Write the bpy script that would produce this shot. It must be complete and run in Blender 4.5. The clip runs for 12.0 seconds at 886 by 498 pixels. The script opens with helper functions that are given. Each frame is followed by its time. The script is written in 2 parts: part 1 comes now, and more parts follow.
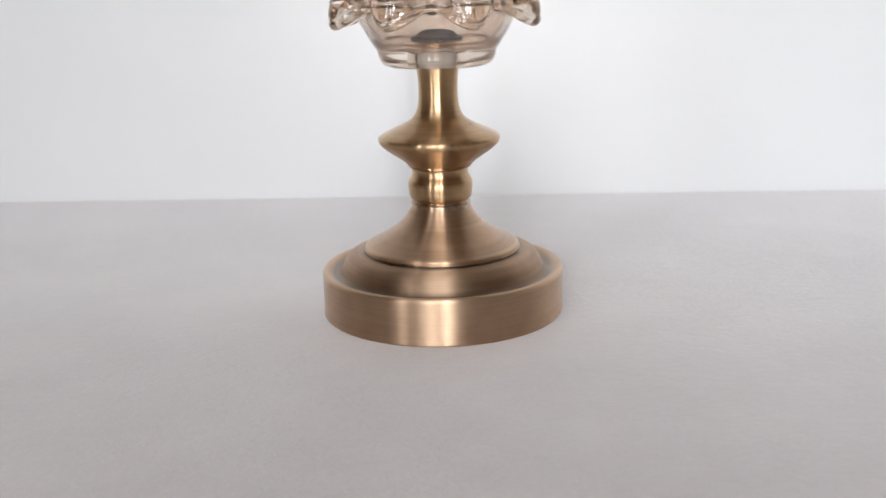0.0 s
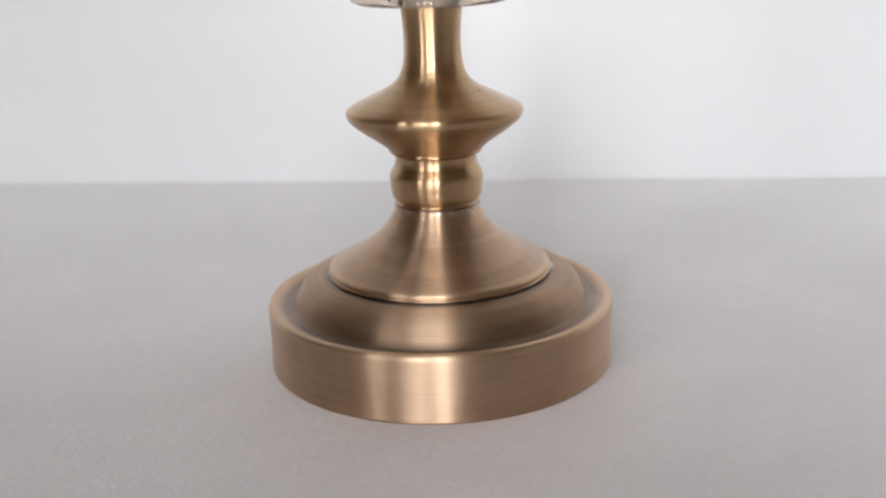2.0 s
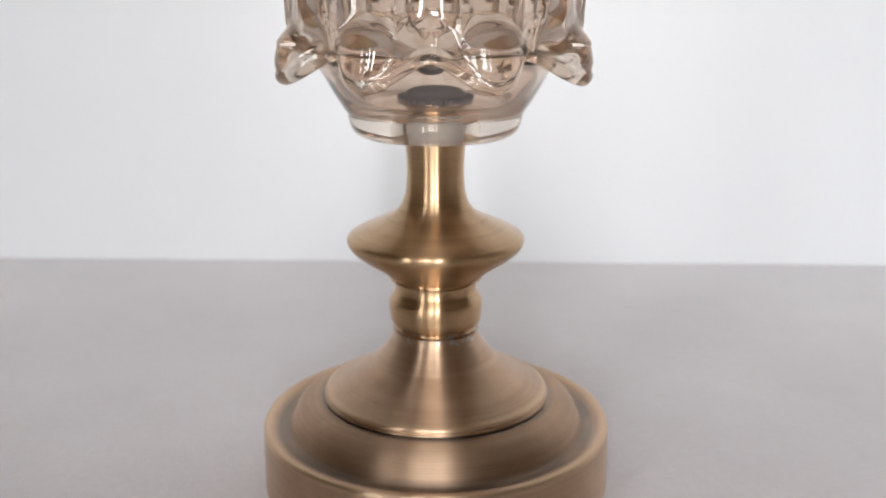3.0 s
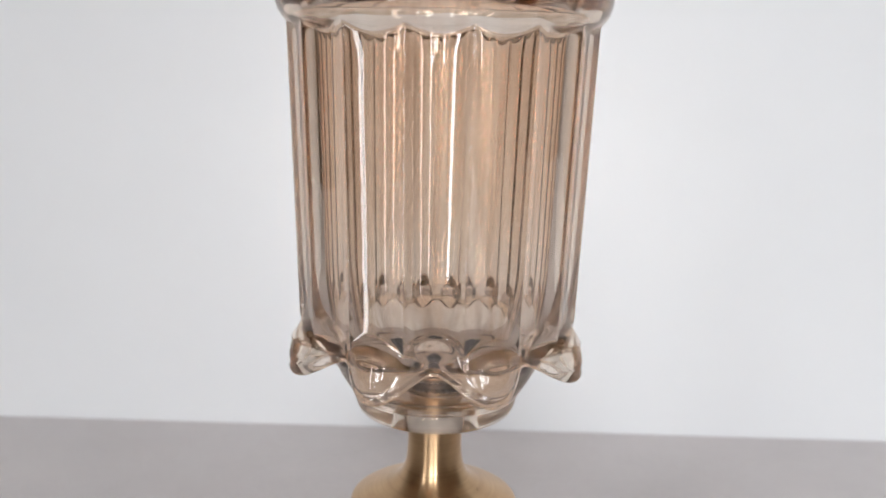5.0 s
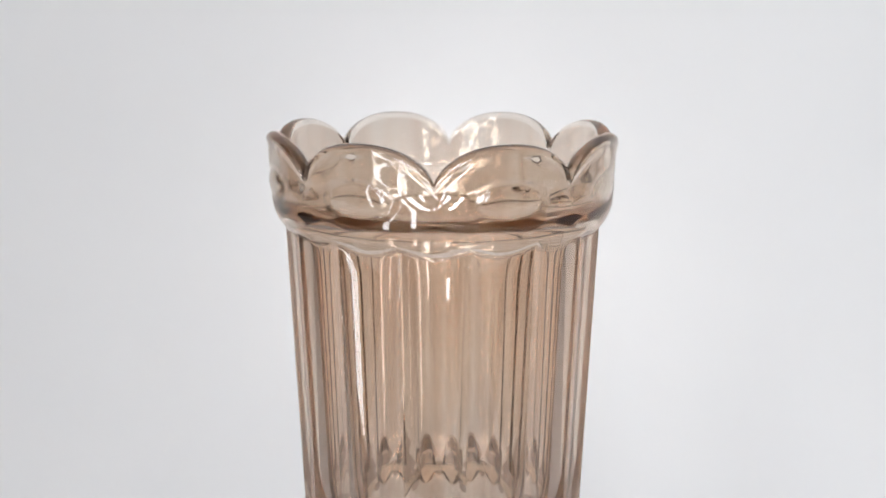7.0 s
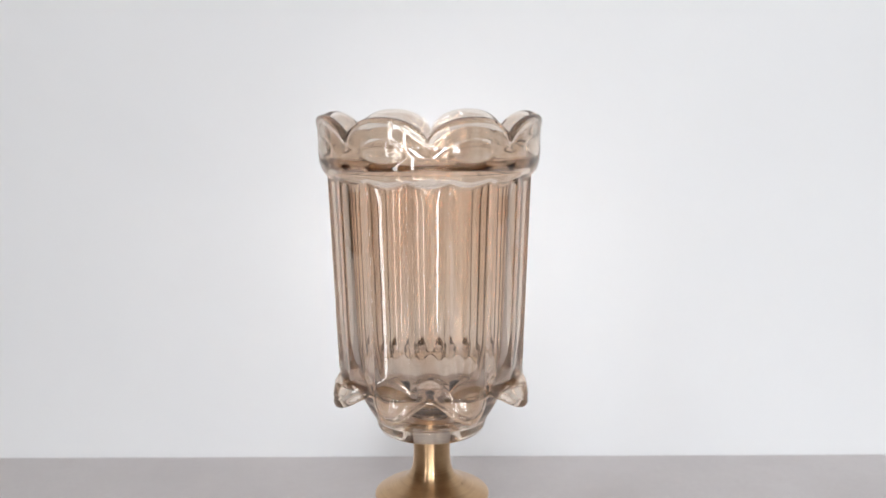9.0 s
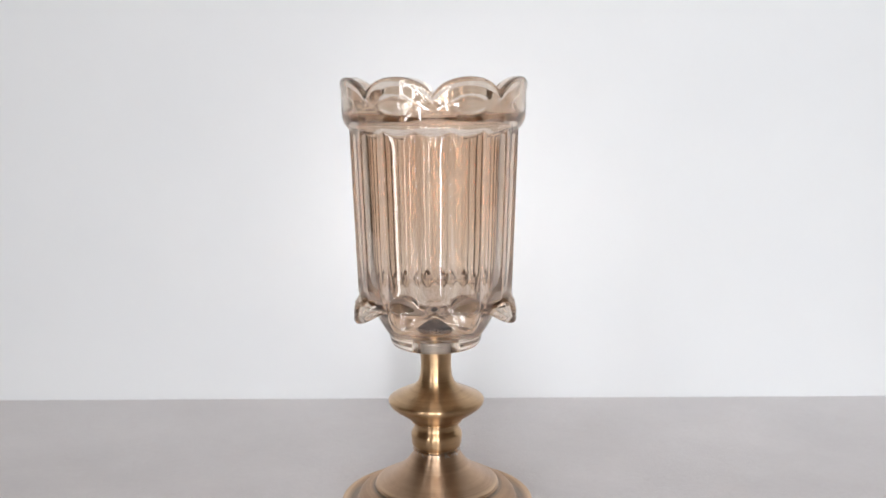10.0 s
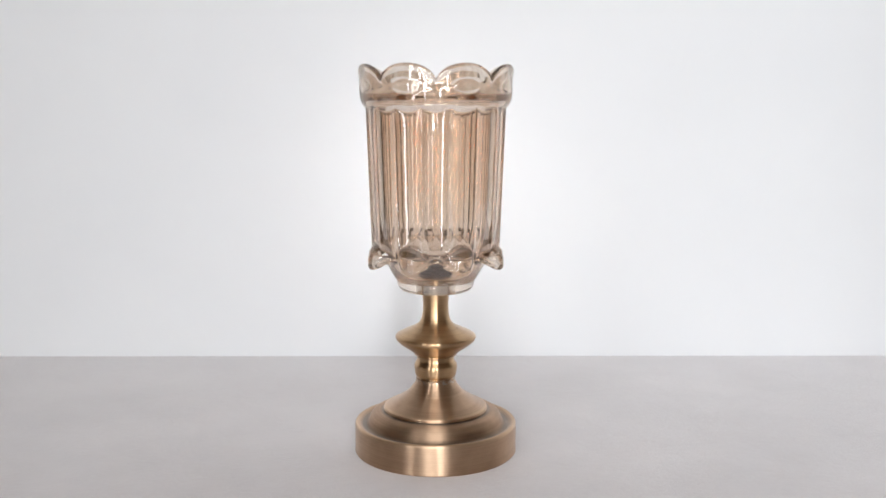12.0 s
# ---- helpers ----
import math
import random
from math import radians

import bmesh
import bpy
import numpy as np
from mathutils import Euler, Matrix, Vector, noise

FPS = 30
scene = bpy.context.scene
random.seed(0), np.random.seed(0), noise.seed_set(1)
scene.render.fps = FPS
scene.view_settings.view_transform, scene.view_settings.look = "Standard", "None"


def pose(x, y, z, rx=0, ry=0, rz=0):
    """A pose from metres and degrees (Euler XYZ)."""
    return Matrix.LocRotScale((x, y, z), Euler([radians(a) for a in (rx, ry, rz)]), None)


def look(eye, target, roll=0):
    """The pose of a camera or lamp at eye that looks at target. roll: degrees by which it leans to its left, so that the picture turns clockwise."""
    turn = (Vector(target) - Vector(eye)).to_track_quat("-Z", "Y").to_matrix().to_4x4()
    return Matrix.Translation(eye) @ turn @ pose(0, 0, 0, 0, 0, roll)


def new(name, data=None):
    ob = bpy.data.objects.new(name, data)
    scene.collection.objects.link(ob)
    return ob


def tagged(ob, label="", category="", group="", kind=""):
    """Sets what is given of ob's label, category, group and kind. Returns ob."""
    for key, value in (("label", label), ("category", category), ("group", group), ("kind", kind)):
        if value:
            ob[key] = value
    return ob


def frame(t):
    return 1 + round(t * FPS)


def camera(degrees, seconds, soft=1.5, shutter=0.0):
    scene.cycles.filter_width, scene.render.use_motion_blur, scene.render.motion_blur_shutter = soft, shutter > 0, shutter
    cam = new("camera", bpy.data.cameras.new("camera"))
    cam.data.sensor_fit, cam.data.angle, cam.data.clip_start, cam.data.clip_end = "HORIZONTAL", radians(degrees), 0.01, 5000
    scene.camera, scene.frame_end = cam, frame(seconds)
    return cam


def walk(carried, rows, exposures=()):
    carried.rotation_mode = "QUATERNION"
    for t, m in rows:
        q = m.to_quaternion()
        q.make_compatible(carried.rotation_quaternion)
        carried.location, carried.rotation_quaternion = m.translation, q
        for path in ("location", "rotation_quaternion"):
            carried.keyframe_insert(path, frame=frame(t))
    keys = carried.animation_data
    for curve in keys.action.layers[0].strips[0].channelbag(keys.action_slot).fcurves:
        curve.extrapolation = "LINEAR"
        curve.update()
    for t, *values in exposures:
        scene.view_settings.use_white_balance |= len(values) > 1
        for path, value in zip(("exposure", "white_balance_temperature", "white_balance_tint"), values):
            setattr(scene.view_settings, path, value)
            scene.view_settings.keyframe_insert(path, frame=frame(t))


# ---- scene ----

# ---- camera: seconds, place, yaw, pitch, roll ----
LENS, LENS_STOP = 47.21, 15.0
ROWS = (
    (0.0, 0.0266, -0.4928, 0.1609, 3.04, -15.00, -1.48),
    (0.5, 0.0319, -0.4514, 0.1518, 3.78, -15.52, -1.68),
    (1.0, 0.0321, -0.4010, 0.1350, 3.99, -16.35, -1.74),
    (1.5, 0.0355, -0.3691, 0.1329, 4.95, -17.10, -1.77),
    (2.0, 0.0376, -0.3380, 0.1390, 6.11, -16.80, -1.78),
    (2.5, 0.0271, -0.3305, 0.1533, 3.93, -16.07, -0.82),
    (3.0, 0.0126, -0.3310, 0.1728, 1.75, -15.44, 0.01),
    (3.2, 0.0077, -0.3269, 0.1781, 1.07, -14.97, 0.40),
    (4.8, 0.0116, -0.3388, 0.2475, 1.08, -12.86, 1.37),
    (5.0, 0.0069, -0.3383, 0.2550, 0.93, -12.79, 1.29),
    (5.2, 0.0068, -0.3405, 0.2649, 1.25, -12.63, 1.25),
    (5.5, 0.0150, -0.3404, 0.2749, 2.62, -11.80, 0.44),
    (6.0, 0.0197, -0.3309, 0.2918, 2.88, -11.84, 0.44),
    (6.5, 0.0152, -0.3233, 0.3105, 2.57, -12.67, 0.26),
    (6.7, 0.0151, -0.3225, 0.3169, 2.61, -12.79, 0.19),
    (8.3, 0.0155, -0.4159, 0.3146, 2.07, -11.19, -0.89),
    (8.5, 0.0110, -0.4415, 0.3105, 1.65, -10.82, -0.68),
    (9.0, 0.0086, -0.5051, 0.3035, 0.24, -9.90, -0.33),
    (9.5, 0.0104, -0.5572, 0.2967, 0.98, -10.22, -0.54),
    (10.0, 0.0090, -0.6102, 0.2822, 0.39, -9.48, -0.41),
    (10.5, -0.0079, -0.6406, 0.2770, -0.88, -9.20, 0.41),
    (11.0, -0.0096, -0.6841, 0.2738, -0.45, -9.12, 0.53),
    (11.5, -0.0033, -0.7197, 0.2698, -0.57, -9.08, 0.25),
    (12.0, -0.0025, -0.7361, 0.2637, -0.61, -8.73, 0.11),
)

EXPOSURES = ((0.0, 0.0), (2.0, -0.06), (3.0, -0.03), (5.0, -0.13), (6.5, -0.12), (8.5, -0.06), (10.0, 0.0), (12.0, 0.05))


def aimed(x, y, z, yaw, pitch, roll):
    a, b = radians(yaw), radians(pitch)
    return look((x, y, z), (x - math.sin(a) * math.cos(b), y + math.cos(a) * math.cos(b), z + math.sin(b)), roll)


cam = camera(LENS, 12.0)
walk(cam, [(t, aimed(*r)) for t, *r in ROWS], EXPOSURES)

# ---- light ----
scene.cycles.max_bounces, scene.cycles.transmission_bounces, scene.cycles.glossy_bounces = 24, 24, 24
WALL_Y = 0.2710           # the white wall behind the candle holder
ROOM_X, ROOM_BACK, ROOM_TOP, ROOM_FLOOR = 1.8, -2.4, 1.65, -0.75
# unseen south wall, made thick, its lamps turned, to dim the white wall's left
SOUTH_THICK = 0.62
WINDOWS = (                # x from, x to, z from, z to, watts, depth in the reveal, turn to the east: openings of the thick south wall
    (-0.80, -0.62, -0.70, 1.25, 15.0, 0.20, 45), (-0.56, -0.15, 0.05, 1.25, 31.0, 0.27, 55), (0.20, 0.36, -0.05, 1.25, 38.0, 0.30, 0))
WEST_X = -1.02
SIDE_WINDOW = (-1.72, -1.36, -0.70, 1.30, 18.0)   # y from, y to, z from, z to, watts: opening of the west wall

world = bpy.data.worlds.new("sky")
scene.world = world
world.use_nodes = True
sky = world.node_tree.nodes.new("ShaderNodeTexSky")
sky.sky_type, sky.sun_disc = "NISHITA", False
sky.sun_elevation, sky.sun_rotation = radians(40), radians(200)
backdrop = world.node_tree.nodes["Background"]
backdrop.inputs["Strength"].default_value = 0.1
world.node_tree.links.new(sky.outputs["Color"], backdrop.inputs["Color"])


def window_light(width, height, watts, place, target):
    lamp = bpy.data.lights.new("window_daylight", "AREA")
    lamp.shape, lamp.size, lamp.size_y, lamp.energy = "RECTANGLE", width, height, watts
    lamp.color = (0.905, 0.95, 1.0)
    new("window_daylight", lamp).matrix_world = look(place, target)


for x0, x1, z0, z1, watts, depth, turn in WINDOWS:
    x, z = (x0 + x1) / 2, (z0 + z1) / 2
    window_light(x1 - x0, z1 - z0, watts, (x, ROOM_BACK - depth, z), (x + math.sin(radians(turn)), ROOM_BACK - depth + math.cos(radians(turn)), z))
y0, y1, z0, z1, watts = SIDE_WINDOW
y, z = (y0 + y1) / 2, (z0 + z1) / 2
window_light(y1 - y0, z1 - z0, watts, (WEST_X - 0.05, y, z), (0, y, z))


# ---- materials ----
def material(name, colour, rough, metal=0.0):
    m = bpy.data.materials.new(name)
    m.use_nodes = True
    b = m.node_tree.nodes["Principled BSDF"]
    b.inputs["Base Color"].default_value = (*colour, 1)
    b.inputs["Roughness"].default_value, b.inputs["Metallic"].default_value = rough, metal
    return m, m.node_tree.nodes, m.node_tree.links, b


def add(nodes, kind, **inputs):
    n = nodes.new("ShaderNode" + kind)
    for key, value in inputs.items():
        n.inputs[key].default_value = value
    return n


def ramp(nodes, links, source, stops):
    n = nodes.new("ShaderNodeValToRGB")
    for i, (at, c) in enumerate(stops):
        e = n.color_ramp.elements[i] if i < 2 else n.color_ramp.elements.new(at)
        e.position, e.color = at, (*c, 1)
    links.new(source, n.inputs["Fac"])
    return n.outputs["Color"]


def coords(nodes, links, scale=(1, 1, 1), place=(0, 0, 0)):
    """The thing's own metres; place: where the part's origin stands in its thing."""
    c, m = nodes.new("ShaderNodeTexCoord"), nodes.new("ShaderNodeMapping")
    m.inputs["Scale"].default_value, m.inputs["Location"].default_value = scale, [p * q for p, q in zip(place, scale)]
    links.new(c.outputs["Object"], m.inputs["Vector"])
    return m.outputs["Vector"]


def noise_of(nodes, links, vector, scale, detail=4.0, rough=0.55):
    n = add(nodes, "TexNoise", Scale=scale, Detail=detail, Roughness=rough)
    links.new(vector, n.inputs["Vector"])
    return n.outputs["Fac"]


def bump(nodes, links, shader, height, strength, distance):
    n = add(nodes, "Bump", Strength=strength, Distance=distance)
    links.new(height, n.inputs["Height"])
    links.new(n.outputs["Normal"], shader.inputs["Normal"])


def plaster(name, colour, dark, rough=0.85):
    m, nodes, links, b = material(name, colour, rough)
    v = coords(nodes, links)
    links.new(ramp(nodes, links, noise_of(nodes, links, v, 3.0), ((0.3, dark), (0.7, colour))), b.inputs["Base Color"])
    bump(nodes, links, b, noise_of(nodes, links, v, 700.0, 3.0), 0.12, 0.0006)
    return m


WALL = plaster("white_wall_paint", (0.80, 0.80, 0.80), (0.76, 0.76, 0.765))
CEILING = plaster("ceiling_paint", (0.50, 0.46, 0.42), (0.46, 0.42, 0.38))
ROOM_WALL = plaster("brown_wall_paint", (0.24, 0.18, 0.13), (0.20, 0.15, 0.105))


def felt():
    m, nodes, links, b = material("grey_felt_board", (0.5, 0.48, 0.48), 0.6)
    v = coords(nodes, links)
    broad = noise_of(nodes, links, v, 9.0, 6.0, 0.62)
    fine = noise_of(nodes, links, v, 420.0, 4.0, 0.65)
    mix = add(nodes, "Math")
    mix.operation = "MULTIPLY_ADD"
    links.new(fine, mix.inputs[0])
    mix.inputs[1].default_value = 0.45
    links.new(broad, mix.inputs[2])
    links.new(ramp(nodes, links, mix.outputs[0], ((0.45, (0.56, 0.507, 0.502)), (0.95, (0.69, 0.634, 0.628)))), b.inputs["Base Color"])
    bump(nodes, links, b, noise_of(nodes, links, v, 260.0, 5.0, 0.72), 0.38, 0.0015)
    b.inputs["Sheen Weight"].default_value, b.inputs["Sheen Roughness"].default_value = 1.0, 0.4
    return m


FELT = felt()
FLOOR = plaster("polished_pale_floor", (0.42, 0.36, 0.30), (0.36, 0.31, 0.26), 0.15)


def brass(name, light, dark, rough):
    m, nodes, links, b = material(name, light, rough, 1.0)
    v = coords(nodes, links)
    split, length = nodes.new("ShaderNodeSeparateXYZ"), nodes.new("ShaderNodeVectorMath")
    flat = nodes.new("ShaderNodeVectorMath")
    flat.operation, length.operation = "MULTIPLY", "LENGTH"
    flat.inputs[1].default_value = (1, 1, 0)
    links.new(v, flat.inputs[0])
    links.new(flat.outputs[0], length.inputs[0])
    links.new(v, split.inputs[0])
    radius, z = length.outputs["Value"], split.outputs["Z"]
    # brush lines run round the axis
    line, rings = add(nodes, "Math"), nodes.new("ShaderNodeCombineXYZ")
    line.operation = "MULTIPLY_ADD"
    line.inputs[1].default_value = 1.4
    links.new(z, line.inputs[0])
    links.new(radius, line.inputs[2])
    stretch = nodes.new("ShaderNodeVectorMath")
    stretch.operation = "MULTIPLY"
    stretch.inputs[1].default_value = (9, 9, 950)
    links.new(split.outputs["X"], rings.inputs["X"])
    links.new(split.outputs["Y"], rings.inputs["Y"])
    links.new(line.outputs[0], rings.inputs["Z"])
    links.new(rings.outputs[0], stretch.inputs[0])
    streaks = noise_of(nodes, links, stretch.outputs[0], 2.0, 4.0, 0.6)
    stains = noise_of(nodes, links, v, 45.0, 5.0)
    mix = add(nodes, "Math")
    mix.operation = "MULTIPLY_ADD"
    links.new(streaks, mix.inputs[0])
    mix.inputs[1].default_value = 0.65
    links.new(stains, mix.inputs[2])
    tone = ramp(nodes, links, mix.outputs[0], ((0.46, dark), (1.0, light)))

    def above(value, low, high):
        n = add(nodes, "MapRange", **{"From Min": low, "From Max": high})
        links.new(value, n.inputs["Value"])
        return n.outputs["Result"]

    def both(first, second, how):
        n = nodes.new("ShaderNodeMath")
        n.operation = how
        links.new(first, n.inputs[0])
        links.new(second, n.inputs[1])
        return n.outputs[0]

    def between(value, low, high, soft):
        return both(above(value, low - soft, low + soft), above(value, high + soft, high - soft), "MULTIPLY")

    # the two sharp rims are rubbed to a paler gold
    rim = both(above(radius, 0.0566, 0.0586), above(z, 0.0185, 0.0203), "MULTIPLY")
    lip = both(above(radius, 0.0360, 0.0380), above(z, 0.0302, 0.0309), "MULTIPLY")
    # dark wax left in the moat of the foot, pale scratches at the pedestal's top
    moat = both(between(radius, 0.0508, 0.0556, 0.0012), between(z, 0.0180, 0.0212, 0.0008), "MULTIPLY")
    # a darker ring on the foot, below the pedestal's lip
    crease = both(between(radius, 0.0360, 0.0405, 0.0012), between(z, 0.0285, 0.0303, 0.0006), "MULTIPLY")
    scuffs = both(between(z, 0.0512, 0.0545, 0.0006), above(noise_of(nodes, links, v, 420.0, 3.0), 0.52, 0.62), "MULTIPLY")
    darkened = nodes.new("ShaderNodeMix")
    darkened.data_type = "RGBA"
    darkened.inputs["B"].default_value = (0.235, 0.180, 0.140, 1)
    links.new(tone, darkened.inputs["A"])
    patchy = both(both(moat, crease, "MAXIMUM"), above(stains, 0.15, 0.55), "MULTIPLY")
    links.new(patchy, darkened.inputs["Factor"])
    scuffed = nodes.new("ShaderNodeMix")
    scuffed.data_type = "RGBA"
    scuffed.inputs["B"].default_value = (0.55, 0.50, 0.44, 1)
    links.new(darkened.outputs["Result"], scuffed.inputs["A"])
    links.new(scuffs, scuffed.inputs["Factor"])
    tone = scuffed.outputs["Result"]
    worn = nodes.new("ShaderNodeMix")
    worn.data_type = "RGBA"
    worn.inputs["B"].default_value = (0.60, 0.42, 0.275, 1)
    links.new(tone, worn.inputs["A"])
    links.new(both(rim, lip, "MAXIMUM"), worn.inputs["Factor"])
    links.new(worn.outputs["Result"], b.inputs["Base Color"])
    r = add(nodes, "MapRange", **{"From Min": 0.3, "From Max": 0.7, "To Min": rough - 0.03, "To Max": rough + 0.03})
    links.new(stains, r.inputs["Value"])
    # the domed step of the foot is dulled by old wax
    dull = both(between(radius, 0.0405, 0.0515, 0.0010), between(z, 0.0190, 0.0299, 0.0004), "MULTIPLY")
    spread = add(nodes, "MapRange", **{"To Max": 0.15})
    links.new(dull, spread.inputs["Value"])
    links.new(both(r.outputs["Result"], spread.outputs["Result"], "ADD"), b.inputs["Roughness"])
    t = nodes.new("ShaderNodeTangent")
    t.direction_type, t.axis = "RADIAL", "Z"
    links.new(t.outputs["Tangent"], b.inputs["Tangent"])
    b.inputs["Anisotropic"].default_value, b.inputs["Anisotropic Rotation"].default_value = 0.95, 0.25
    bump(nodes, links, b, streaks, 0.10, 0.0003)
    return m


BRASS = brass("brushed_antique_brass", (0.575, 0.388, 0.223), (0.36, 0.230, 0.128), 0.30)
BRONZE = brass("brushed_rosy_brass", (0.55, 0.376, 0.252), (0.355, 0.235, 0.153), 0.39)


def glass(name, stops, waves, reflection_streaks):
    """Clear pressed glass whose skin tints all that passes it; stops: height in metres and tint."""
    m = bpy.data.materials.new(name)
    m.use_nodes = True
    nodes, links = m.node_tree.nodes, m.node_tree.links
    nodes.remove(nodes["Principled BSDF"])
    b = add(nodes, "BsdfGlass", Roughness=0.0, IOR=1.52)
    lustre, coat = add(nodes, "BsdfGlossy", Roughness=0.0), add(nodes, "MixShader", Fac=0.05)
    links.new(b.outputs["BSDF"], coat.inputs[1])
    links.new(lustre.outputs["BSDF"], coat.inputs[2])
    links.new(coat.outputs["Shader"], nodes["Material Output"].inputs["Surface"])
    v = coords(nodes, links, place=FOCUS)
    split = nodes.new("ShaderNodeSeparateXYZ")
    links.new(v, split.inputs["Vector"])
    cloud = add(nodes, "Math")
    cloud.operation = "MULTIPLY_ADD"
    links.new(noise_of(nodes, links, v, 40.0, 2.0), cloud.inputs[0])
    cloud.inputs[1].default_value = 0.012
    links.new(split.outputs["Z"], cloud.inputs[2])
    height = add(nodes, "MapRange", **{"From Min": 0.10, "From Max": 0.30})
    links.new(cloud.outputs[0], height.inputs["Value"])
    tint = ramp(nodes, links, height.outputs["Result"], [((z + 0.006 - 0.10) / 0.20, c) for z, c in stops])
    # upright brown streaks painted in for the room's reflections in the flutes
    streaks = noise_of(nodes, links, coords(nodes, links, (1, 1, 0.06), FOCUS), 130.0, 3.0, 0.6)
    uneven = nodes.new("ShaderNodeMix")
    uneven.data_type, uneven.blend_type = "RGBA", "MULTIPLY"
    uneven.inputs["Factor"].default_value = reflection_streaks
    links.new(tint, uneven.inputs["A"])
    links.new(ramp(nodes, links, streaks, ((0.38, (0.86, 0.77, 0.71)), (0.62, (1.0, 1.0, 1.0)))), uneven.inputs["B"])
    links.new(uneven.outputs["Result"], b.inputs["Color"])
    # the slow waves of pressed glass, drawn out along the flutes
    bump(nodes, links, b, noise_of(nodes, links, coords(nodes, links, (1, 1, 0.35), FOCUS), 60.0, 2.0), waves, 0.002)
    return m


FOCUS = (0, -0.047, 0.20)     # the near side of the cup, where the lens is focused
OUTER_GLASS = glass("clear_pressed_glass", ((0.12, (0.95, 0.905, 0.855)), (0.136, (0.962, 0.92, 0.875)), (0.142, (0.962, 0.918, 0.872)), (0.156, (0.962, 0.918, 0.872)), (0.163, (0.965, 0.93, 0.895)), (0.25, (0.965, 0.93, 0.895)), (0.27, (0.965, 0.935, 0.90))), 0.05, 0.0)
# amber skin; its tint deepens upwards to imitate a dimmer upper interior
INNER_GLASS = glass("amber_lustre_glass", ((0.12, (0.97, 0.94, 0.91)), (0.162, (0.965, 0.93, 0.895)), (0.176, (0.945, 0.885, 0.825)), (0.200, (0.920, 0.835, 0.755)), (0.246, (0.890, 0.785, 0.695)), (0.262, (0.92, 0.86, 0.80))), 0.02, 0.7)
CAP, *_ = material("dark_grey_plastic", (0.035, 0.035, 0.04), 0.65)
GASKET, *_ = material("milky_rubber", (0.17, 0.155, 0.145), 0.9)


# ---- builders ----
def part(name, bm, mat, parent=None, label="", smooth=True):
    data = bpy.data.meshes.new(name)
    bmesh.ops.recalc_face_normals(bm, faces=bm.faces)
    for f in bm.faces:
        f.smooth = smooth
    bm.to_mesh(data)
    bm.free()
    data.materials.append(mat)
    ob = new(name, data)
    ob.parent = parent
    return tagged(ob, label)


def box(bm, x0, x1, y0, y1, z0, z1, bevel=0.0):
    made = bmesh.ops.create_cube(bm, size=1.0, matrix=Matrix.Translation(((x0 + x1) / 2, (y0 + y1) / 2, (z0 + z1) / 2)) @ Matrix.Diagonal((x1 - x0, y1 - y0, z1 - z0, 1)))
    if bevel:
        edges = list({e for v in made["verts"] for e in v.link_edges})
        bmesh.ops.bevel(bm, geom=edges, offset=bevel, segments=3, affect="EDGES")
    return bm


def spline(points, steps):
    """A smooth line through the points, as (radius, height) pairs."""
    pts = [Vector(p) for p in points]
    pts = [2 * pts[0] - pts[1], *pts, 2 * pts[-1] - pts[-2]]
    out = []
    for a, b, c, d in zip(pts, pts[1:], pts[2:], pts[3:]):
        for k in range(steps):
            u = k / steps
            out.append(0.5 * (2 * b + (c - a) * u + (2 * a - 5 * b + 4 * c - d) * u * u + (3 * b - a - 3 * c + d) * u ** 3))
    out.append(pts[-2])
    return out


def grid(rows, closed=False):
    """A skin over rings of points; a ring of one point closes it."""
    bm = bmesh.new()
    rings = [[bm.verts.new(p) for p in ring] for ring in rows]
    pairs = list(zip(rings, rings[1:] + rings[:1])) if closed else list(zip(rings, rings[1:]))
    for a, b in pairs:
        n = max(len(a), len(b))
        for i in range(n):
            j = (i + 1) % n
            if len(a) == 1:
                bm.faces.new((a[0], b[i], b[j]))
            elif len(b) == 1:
                bm.faces.new((a[i], a[j], b[0]))
            else:
                bm.faces.new((a[i], a[j], b[j], b[i]))
    return bm


def turned(profile, sides=160):
    """A solid turned on the lathe from (radius, height) pairs that begin and end on the axis."""
    rows = []
    for r, z in profile:
        if r < 1e-5:
            rows.append([(0, 0, z)])
        else:
            rows.append([(r * math.cos(2 * math.pi * i / sides), r * math.sin(2 * math.pi * i / sides), z) for i in range(sides)])
    return grid(rows)


def smooth(x):
    x = min(1.0, max(0.0, x))
    return x * x * (3 - 2 * x)


# ---- the place ----
bm = box(bmesh.new(), WEST_X - 0.1, ROOM_X + 0.1, WALL_Y, WALL_Y + 0.1, ROOM_FLOOR, ROOM_TOP)
tagged(part("wall_north", bm, WALL, smooth=False), "plain white painted wall behind the table", "wall", kind="structure")
bm = box(bmesh.new(), ROOM_X, ROOM_X + 0.1, ROOM_BACK, WALL_Y - 0.003, ROOM_FLOOR, ROOM_TOP)
tagged(part("wall_east", bm, ROOM_WALL, smooth=False), "plain dark brown painted wall of the room", "wall", kind="structure")
y0, y1, z0, z1, _ = SIDE_WINDOW
bm = bmesh.new()
for a, b, c, d in ((ROOM_BACK, y0, ROOM_FLOOR, ROOM_TOP), (y1, WALL_Y - 0.003, ROOM_FLOOR, ROOM_TOP), (y0, y1, ROOM_FLOOR, z0), (y0, y1, z1, ROOM_TOP)):
    box(bm, WEST_X - 0.1, WEST_X, a, b, c, d)
tagged(part("wall_west", bm, ROOM_WALL, smooth=False), "plain dark brown wall with one tall window opening", "wall", kind="structure")
bm = bmesh.new()
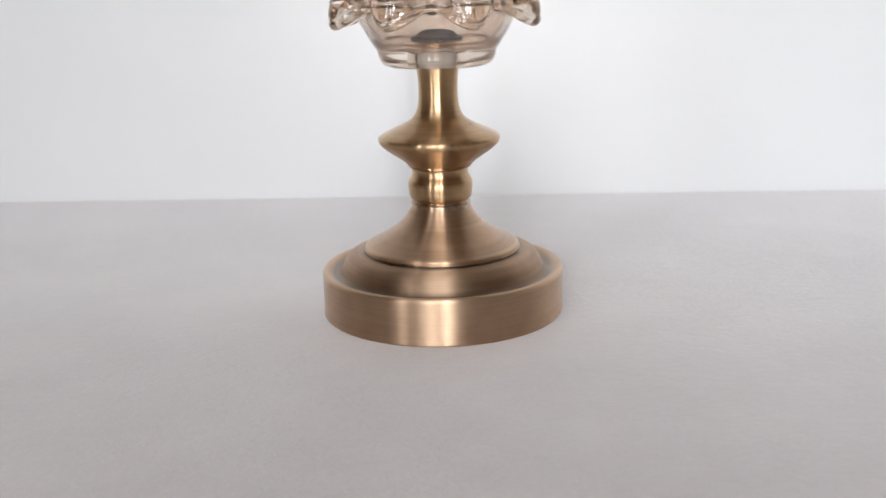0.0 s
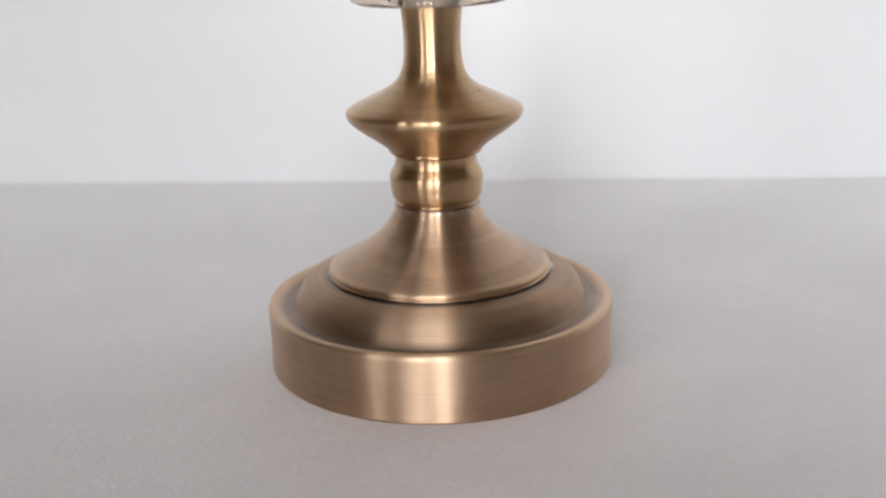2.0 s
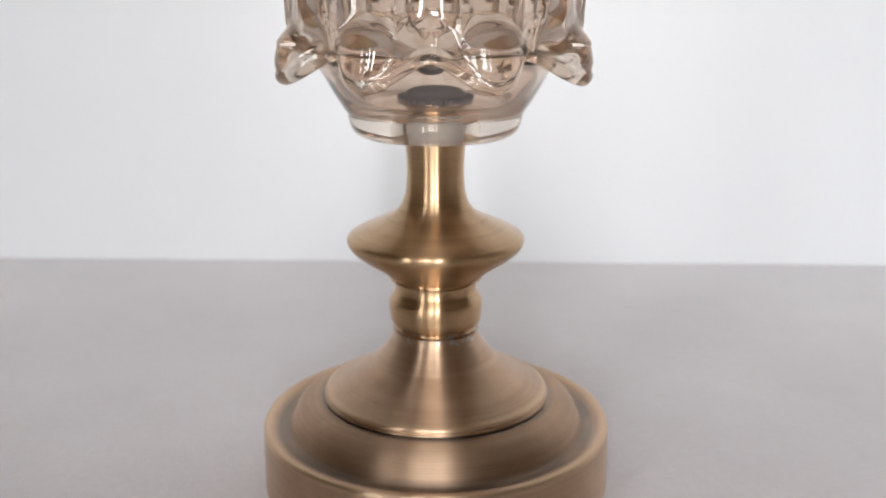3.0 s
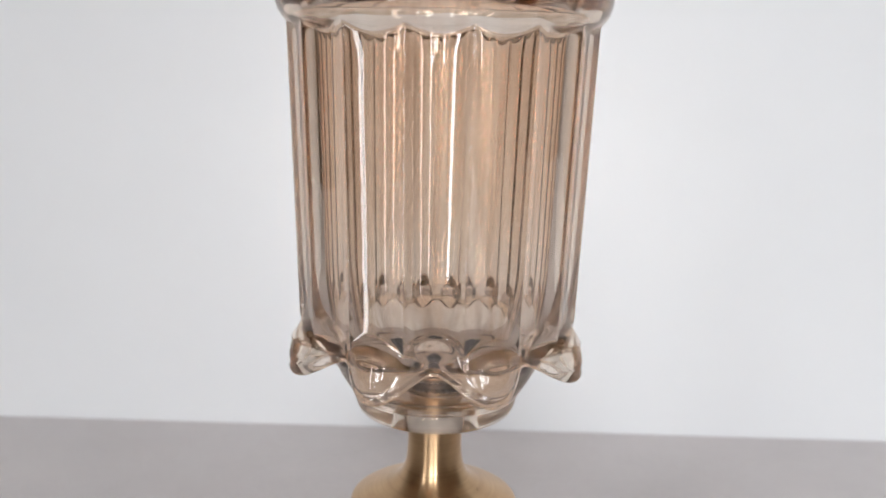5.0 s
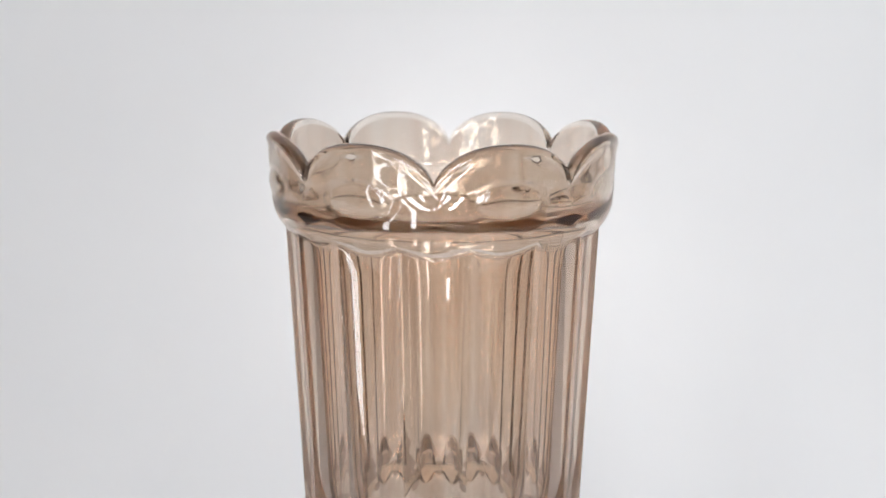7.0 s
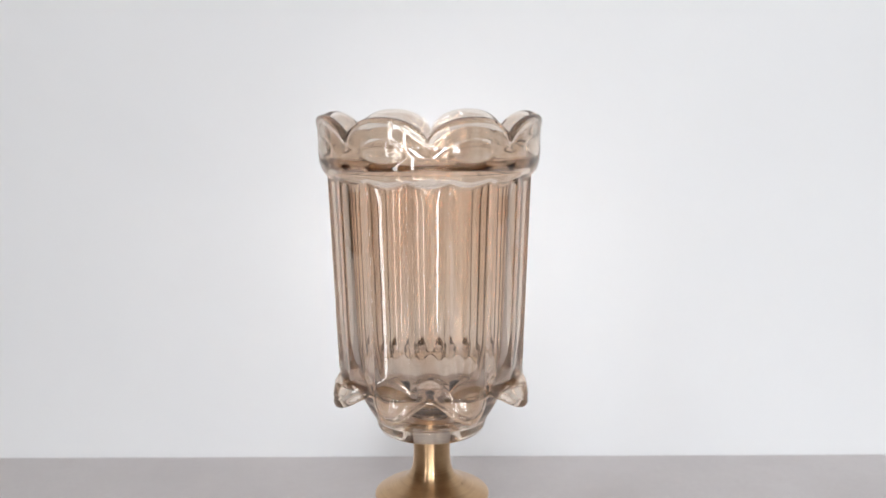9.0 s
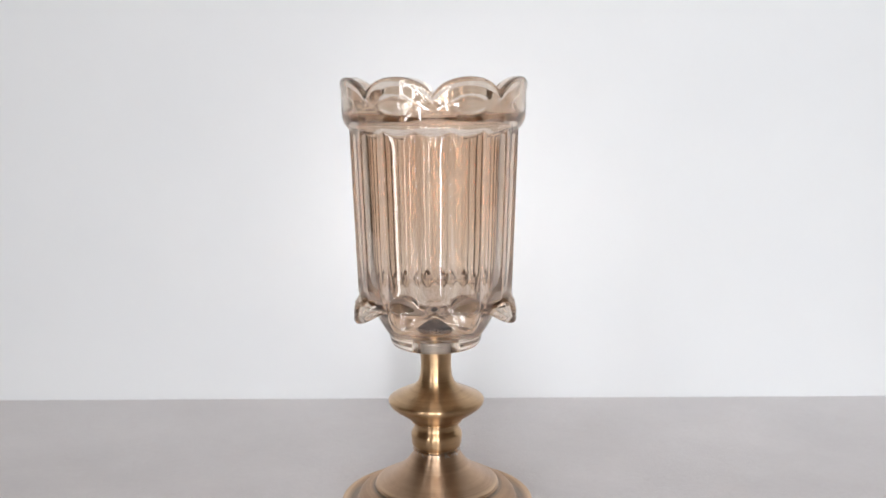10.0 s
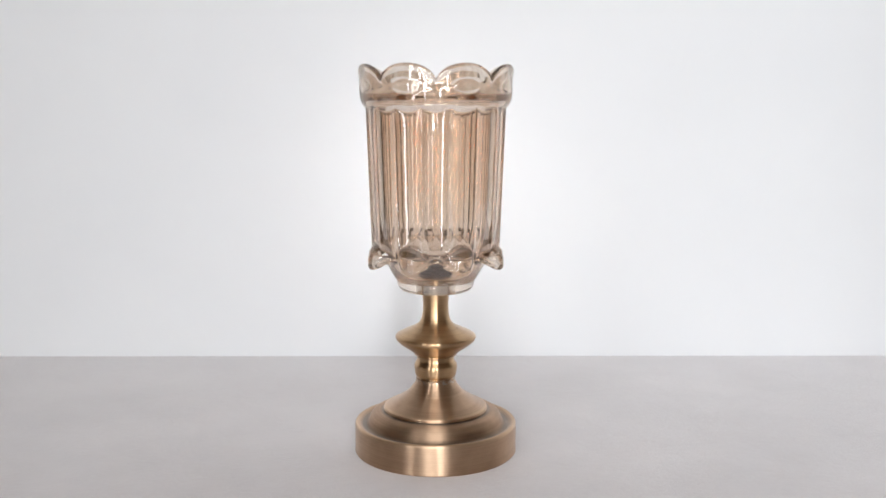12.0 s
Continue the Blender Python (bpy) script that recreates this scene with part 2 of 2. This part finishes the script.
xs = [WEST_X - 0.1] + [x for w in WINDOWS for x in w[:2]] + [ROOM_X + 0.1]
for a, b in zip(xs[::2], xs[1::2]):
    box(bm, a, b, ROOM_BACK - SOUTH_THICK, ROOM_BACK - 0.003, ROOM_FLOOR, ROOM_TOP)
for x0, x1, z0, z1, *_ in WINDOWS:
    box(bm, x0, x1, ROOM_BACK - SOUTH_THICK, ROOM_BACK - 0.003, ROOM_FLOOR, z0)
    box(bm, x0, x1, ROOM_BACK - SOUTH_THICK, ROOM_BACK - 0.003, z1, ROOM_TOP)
tagged(part("wall_south", bm, ROOM_WALL, smooth=False), "unseen plain dark brown wall, its thick window openings narrowing the daylight", "wall", kind="structure")
bm = box(bmesh.new(), WEST_X - 0.1, ROOM_X + 0.1, ROOM_BACK - SOUTH_THICK, WALL_Y + 0.1, ROOM_TOP + 0.003, ROOM_TOP + 0.1)
tagged(part("ceiling", bm, CEILING, smooth=False), "plain beige ceiling of the room", "ceiling", kind="structure")
bm = box(bmesh.new(), WEST_X - 0.1, ROOM_X + 0.1, ROOM_BACK - SOUTH_THICK, WALL_Y + 0.1, ROOM_FLOOR - 0.1, ROOM_FLOOR - 0.003)
tagged(part("floor", bm, FLOOR, smooth=False), "plain pale floor of the room", "floor", kind="structure")

bm = box(bmesh.new(), -0.98, 1.2, -0.34, WALL_Y - 0.0002, -0.03, -0.0015)
tagged(part("tabletop", bm, FELT, smooth=False), "pale grey felt-like tabletop against a white wall", "table", kind="structure")

# ---- the candle holder ----
holder = tagged(new("candle_holder"), "antique brass candle holder with fluted amber glass on grey table", "candle holder")

foot = [(0.0605, -0.0008), (0.0604, 0.0010), (0.0603, 0.005), (0.0603, 0.010), (0.0603, 0.0185), (0.0600, 0.0204), (0.0590, 0.0211), (0.0572, 0.0209),
        (0.0556, 0.0200), (0.0534, 0.0194), (0.0513, 0.0196), (0.0500, 0.0214), (0.0488, 0.0250), (0.0463, 0.0279), (0.0430, 0.0292), (0.0400, 0.0296), (0.0370, 0.0298)]
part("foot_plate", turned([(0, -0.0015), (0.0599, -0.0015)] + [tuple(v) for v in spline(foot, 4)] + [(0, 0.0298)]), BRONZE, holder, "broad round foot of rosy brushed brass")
cone = [(0, 0.0302), (0.0360, 0.0302), (0.0378, 0.0308), (0.0385, 0.0316), (0.0381, 0.0325), (0.0367, 0.0333), (0.0330, 0.0351), (0.0285, 0.0377), (0.0245, 0.0404),
        (0.0210, 0.0430), (0.0178, 0.0466), (0.0156, 0.0499), (0.0146, 0.0520), (0.0143, 0.0532), (0.0136, 0.0535), (0, 0.0535)]
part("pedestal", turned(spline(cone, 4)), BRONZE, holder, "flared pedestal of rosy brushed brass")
knop = [(0, 0.0537), (0.0128, 0.0537), (0.0132, 0.0545), (0.0147, 0.0556), (0.0155, 0.0575), (0.0158, 0.0600), (0.0160, 0.0622), (0.0158, 0.0642), (0.0149, 0.0660), (0.0141, 0.0674),
        (0.0138, 0.0692), (0.0139, 0.0706), (0.0142, 0.0714), (0, 0.0714)]
part("knop", turned(spline(knop, 4)), BRASS, holder, "rounded knop of golden brushed brass")
collar = [(0, 0.0716), (0.0146, 0.0716), (0.0154, 0.0722), (0.0168, 0.0734), (0.0184, 0.0748), (0.0215, 0.0770), (0.0256, 0.0798), (0.0288, 0.0826), (0.0298, 0.0846), (0.0297, 0.0860), (0.0284, 0.0872),
          (0.0250, 0.0890), (0.0210, 0.0908), (0.0165, 0.0929), (0.0134, 0.0949), (0.0115, 0.0972), (0.0102, 0.1005), (0.0097, 0.1040), (0.0095, 0.1090), (0.0097, 0.1140),
          (0.0101, 0.1180), (0.0103, 0.1194), (0.0100, 0.1197), (0, 0.1197)]
part("collar", turned(spline(collar, 4)), BRASS, holder, "wide disc collar and neck of golden brushed brass")
part("gasket", turned(spline([(0, 0.1199), (0.0088, 0.1199), (0.0091, 0.1210), (0.0091, 0.1300), (0.0090, 0.1312), (0, 0.1312)], 3), 64), GASKET, holder, "milky rubber gasket inside the glass")
cap = [(0, 0.1312), (0.0112, 0.1312), (0.0122, 0.1316), (0.0124, 0.1323), (0.0117, 0.1328), (0.0104, 0.1331), (0.0097, 0.1338), (0.0088, 0.1350), (0.0070, 0.1363), (0.0042, 0.1371), (0, 0.1373)]
bm = turned(spline(cap, 3), 160)
for v in bm.verts:             # the knurled edge
    r = math.hypot(v.co.x, v.co.y)
    if r > 0.0100:
        grip = 1 + 0.045 * smooth((r - 0.0100) / 0.0016) * (math.cos(32 * math.atan2(v.co.y, v.co.x)) - 0.5)
        v.co.x, v.co.y = v.co.x * grip, v.co.y * grip
part("screw_cap", bm, CAP, holder, "dark domed screw cap with knurled edge inside the glass")

# ---- the glass cup: eight petals on rim and skirt, sixteen hollow flutes between ----
AROUND = 1024
PETAL = math.radians(45)


def body_radius(z):
    """The ridges between the flutes."""
    return 0.0475 + (z - 0.162) * 0.0365


def flute_depth(a):
    """Shallow hollows of even curvature that meet in sharp ridges."""
    u = ((a / PETAL * 2 + 0.5) % 1 - 0.5) * 2
    return 0.0024 * (1 - u * u)


def from_petal(a):
    """The angle from the middle of the petal, -1 to 1 from notch to notch."""
    return ((a % PETAL) / PETAL - 0.5) * 2


def dome(u, v, flat=0.5):
    q = u * u + v * v
    return max(0.0, 1 - q) ** flat


def rim_top(a):
    u = abs(from_petal(a))
    return 0.2727 + 0.0112 * max(0.0, 1 - u ** 2.2) ** 0.62


def rim_outer(a, z):
    """Domed petals above a plain ring; each petal carries an oval boss in a hollow."""
    u = from_petal(a)
    ring = 0.0503 + 0.0022 * smooth((z - 0.2506) / 0.0065) + 0.0012 * smooth((z - 0.2596) / 0.02)
    wide = 0.90 + 0.13 * smooth((z - 0.2626) / 0.012)
    petal = dome(u / wide, max(0.0, z - 0.2701) / 0.0190, 0.60)
    fill = smooth((0.2712 - z) / 0.0050)
    r = ring + 0.0022 * (petal + (1 - petal) * fill) * smooth((z - 0.2530) / 0.0085)
    edge = rim_top(a) - z
    r += 0.0009 * (1 - smooth((edge - 0.0012) / 0.0042)) * smooth((z - 0.2690) / 0.0040)      # a rounded border along the petals
    return r - 0.0014 * dome(u / 0.58, (z - 0.2680) / 0.0062, 0.9) + 0.0022 * dome(u / 0.46, (z - 0.2680) / 0.0047, 0.7)


def rim_inner(a, z):
    """The smooth inner face, stepped out above the fluted wall."""
    low = body_radius(0.2525) - 0.0046
    high = 0.0505 + 0.0010 * skirt_wave(a)
    return low + (high - low) * smooth((z - 0.2576) / 0.0070)


def skirt_wave(a):
    return 0.5 + 0.5 * math.cos(math.pi * from_petal(a))


def skirt_tip(a):
    e = skirt_wave(a)
    return 0.0421 + 0.0101 * e, 0.1494 - 0.0079 * e


def skirt_top(a):
    return 0.1576 + 0.0042 * abs(math.cos(8 * a)) ** 0.8


def skirt_outer(a, s):
    """From the lip (0) up to the flutes (1), which end in a rounded step."""
    u, e = from_petal(a), skirt_wave(a)
    lip_r, lip_z = skirt_tip(a)
    top_z = skirt_top(a)
    flute_r = body_radius(top_z) - flute_depth(a)
    d = 1 - s
    z = lip_z + (top_z - lip_z) * s
    top_r = body_radius(top_z) - 0.0016
    bell = math.sin(math.pi / 2 * min(1.0, d / 0.88))
    face = top_r + (lip_r + 0.0006 - top_r) * bell - 0.0006 * smooth((d - 0.80) / 0.20)
    r = flute_r + (face - flute_r) * smooth(d / (0.40 + 0.15 * e))
    y = z - lip_z - 0.0048
    return r - 0.0006 * smooth((1 - (u / 0.50) ** 2 - (y / 0.0050) ** 2) / 0.45), z        # a flat oval thumbprint


def cup():
    rows = []

    def ring(shape):
        out = []
        for i in range(AROUND):
            a = 2 * math.pi * i / AROUND              # from the front notch
            r, z = shape(a)
            out.append((r * math.sin(a), -r * math.cos(a), z))
        rows.append(out)

    def plain(line):
        for r, z in line:
            ring(lambda a: (r, z))

    # the solid foot of the cup, from the hole outwards
    plain([(0.0095, 0.1310), (0.0095, 0.1260), (0.0095, 0.1204)])
    plain(spline([(0.0106, 0.1198), (0.0150, 0.1197), (0.0198, 0.1198), (0.0238, 0.1204), (0.0264, 0.1219), (0.0277, 0.1239), (0.0283, 0.1260), (0.0286, 0.1279), (0.0291, 0.1287), (0.0296, 0.1293), (0.0327, 0.1342), (0.0356, 0.1394), (0.0378, 0.1430)], 3))
    # the skirt: under side, lip, outer face
    for k in range(1, 11):
        def shape(a, s=k / 10):
            e = skirt_wave(a)
            r, z = skirt_tip(a)
            r, z = r - 0.0028 - 0.0022 * e, z + 0.0004
            joint = 0.1452 - 0.0008 * e
            return 0.0390 + (r - 0.0390) * s, joint + (z - joint) * smooth(s) + (0.0008 + 0.0052 * e) * math.sin(math.pi * s ** 1.2)
        ring(shape)
    for k in range(9):
        def shape(a, w=math.pi * (k + 1) / 10):
            r, z = skirt_tip(a)
            half = 0.0022 + 0.0008 * skirt_wave(a)
            return r - half - half * math.cos(w), z - 0.0031 * math.sin(w)
        ring(shape)
    for k in range(0, 41):
        ring(lambda a: skirt_outer(a, k / 40))
    # the fluted body
    for k in range(1, 16):
        def shape(a, s=k / 16):
            f = abs(math.cos(8 * a))
            z0, z1 = skirt_top(a), 0.2524 - 0.0022 * f
            z = z0 + (z1 - z0) * s
            return body_radius(z) - flute_depth(a), z
        ring(shape)
    # the shoulder and the outer face of the rim
    for k in range(0, 37):
        def shape(a, s=k / 36):
            z0 = 0.2524 - 0.0022 * abs(math.cos(8 * a))
            z = z0 + (rim_top(a) - 0.0019 - z0) * s
            base = body_radius(z0) - flute_depth(a)
            return base + (rim_outer(a, z) - base) * smooth((z - z0) / 0.0035), z
        ring(shape)
    # the rounded lip and the inner face
    skin_start = len(rows) + 8
    for k in range(1, 9):
        def shape(a, w=math.pi * k / 9):
            top = rim_top(a) - 0.0019
            out = rim_outer(a, top)
            return out + (rim_inner(a, top) - out) * (1 - math.cos(w)) / 2, top + 0.0020 * math.sin(w)
        ring(shape)
    for k in range(0, 22):
        def shape(a, s=k / 21):
            top = rim_top(a) - 0.0019
            z = top + (0.2516 - top) * s
            return rim_inner(a, z), z
        ring(shape)
    inner = [(body_radius(z) - 0.0046, z) for z in (0.2400, 0.2200, 0.2000, 0.1860, 0.1730)]
    plain(spline(inner + [(0.0420, 0.1640), (0.0402, 0.1565), (0.0374, 0.1495), (0.0335, 0.1432), (0.0298, 0.1372), (0.0265, 0.1328), (0.0230, 0.1311), (0.0170, 0.1310), (0.0120, 0.1310)], 3))
    bm = grid(rows, closed=True)
    skin = [int(skin_start <= k // AROUND < len(rows) - 1) for k in range(len(bm.faces))]
    return bm, skin


bm, inside = cup()
bmesh.ops.translate(bm, verts=bm.verts, vec=-Vector(FOCUS))
shade = part("glass_cup", bm, OUTER_GLASS, holder, "fluted amber glass cup with scalloped petal rim and skirt")
shade.data.materials.append(INNER_GLASS)
shade.data.polygons.foreach_set("material_index", inside)
shade.location = FOCUS
shade.visible_shadow = False
cam.data.dof.use_dof, cam.data.dof.focus_object, cam.data.dof.aperture_fstop = True, shade, LENS_STOP
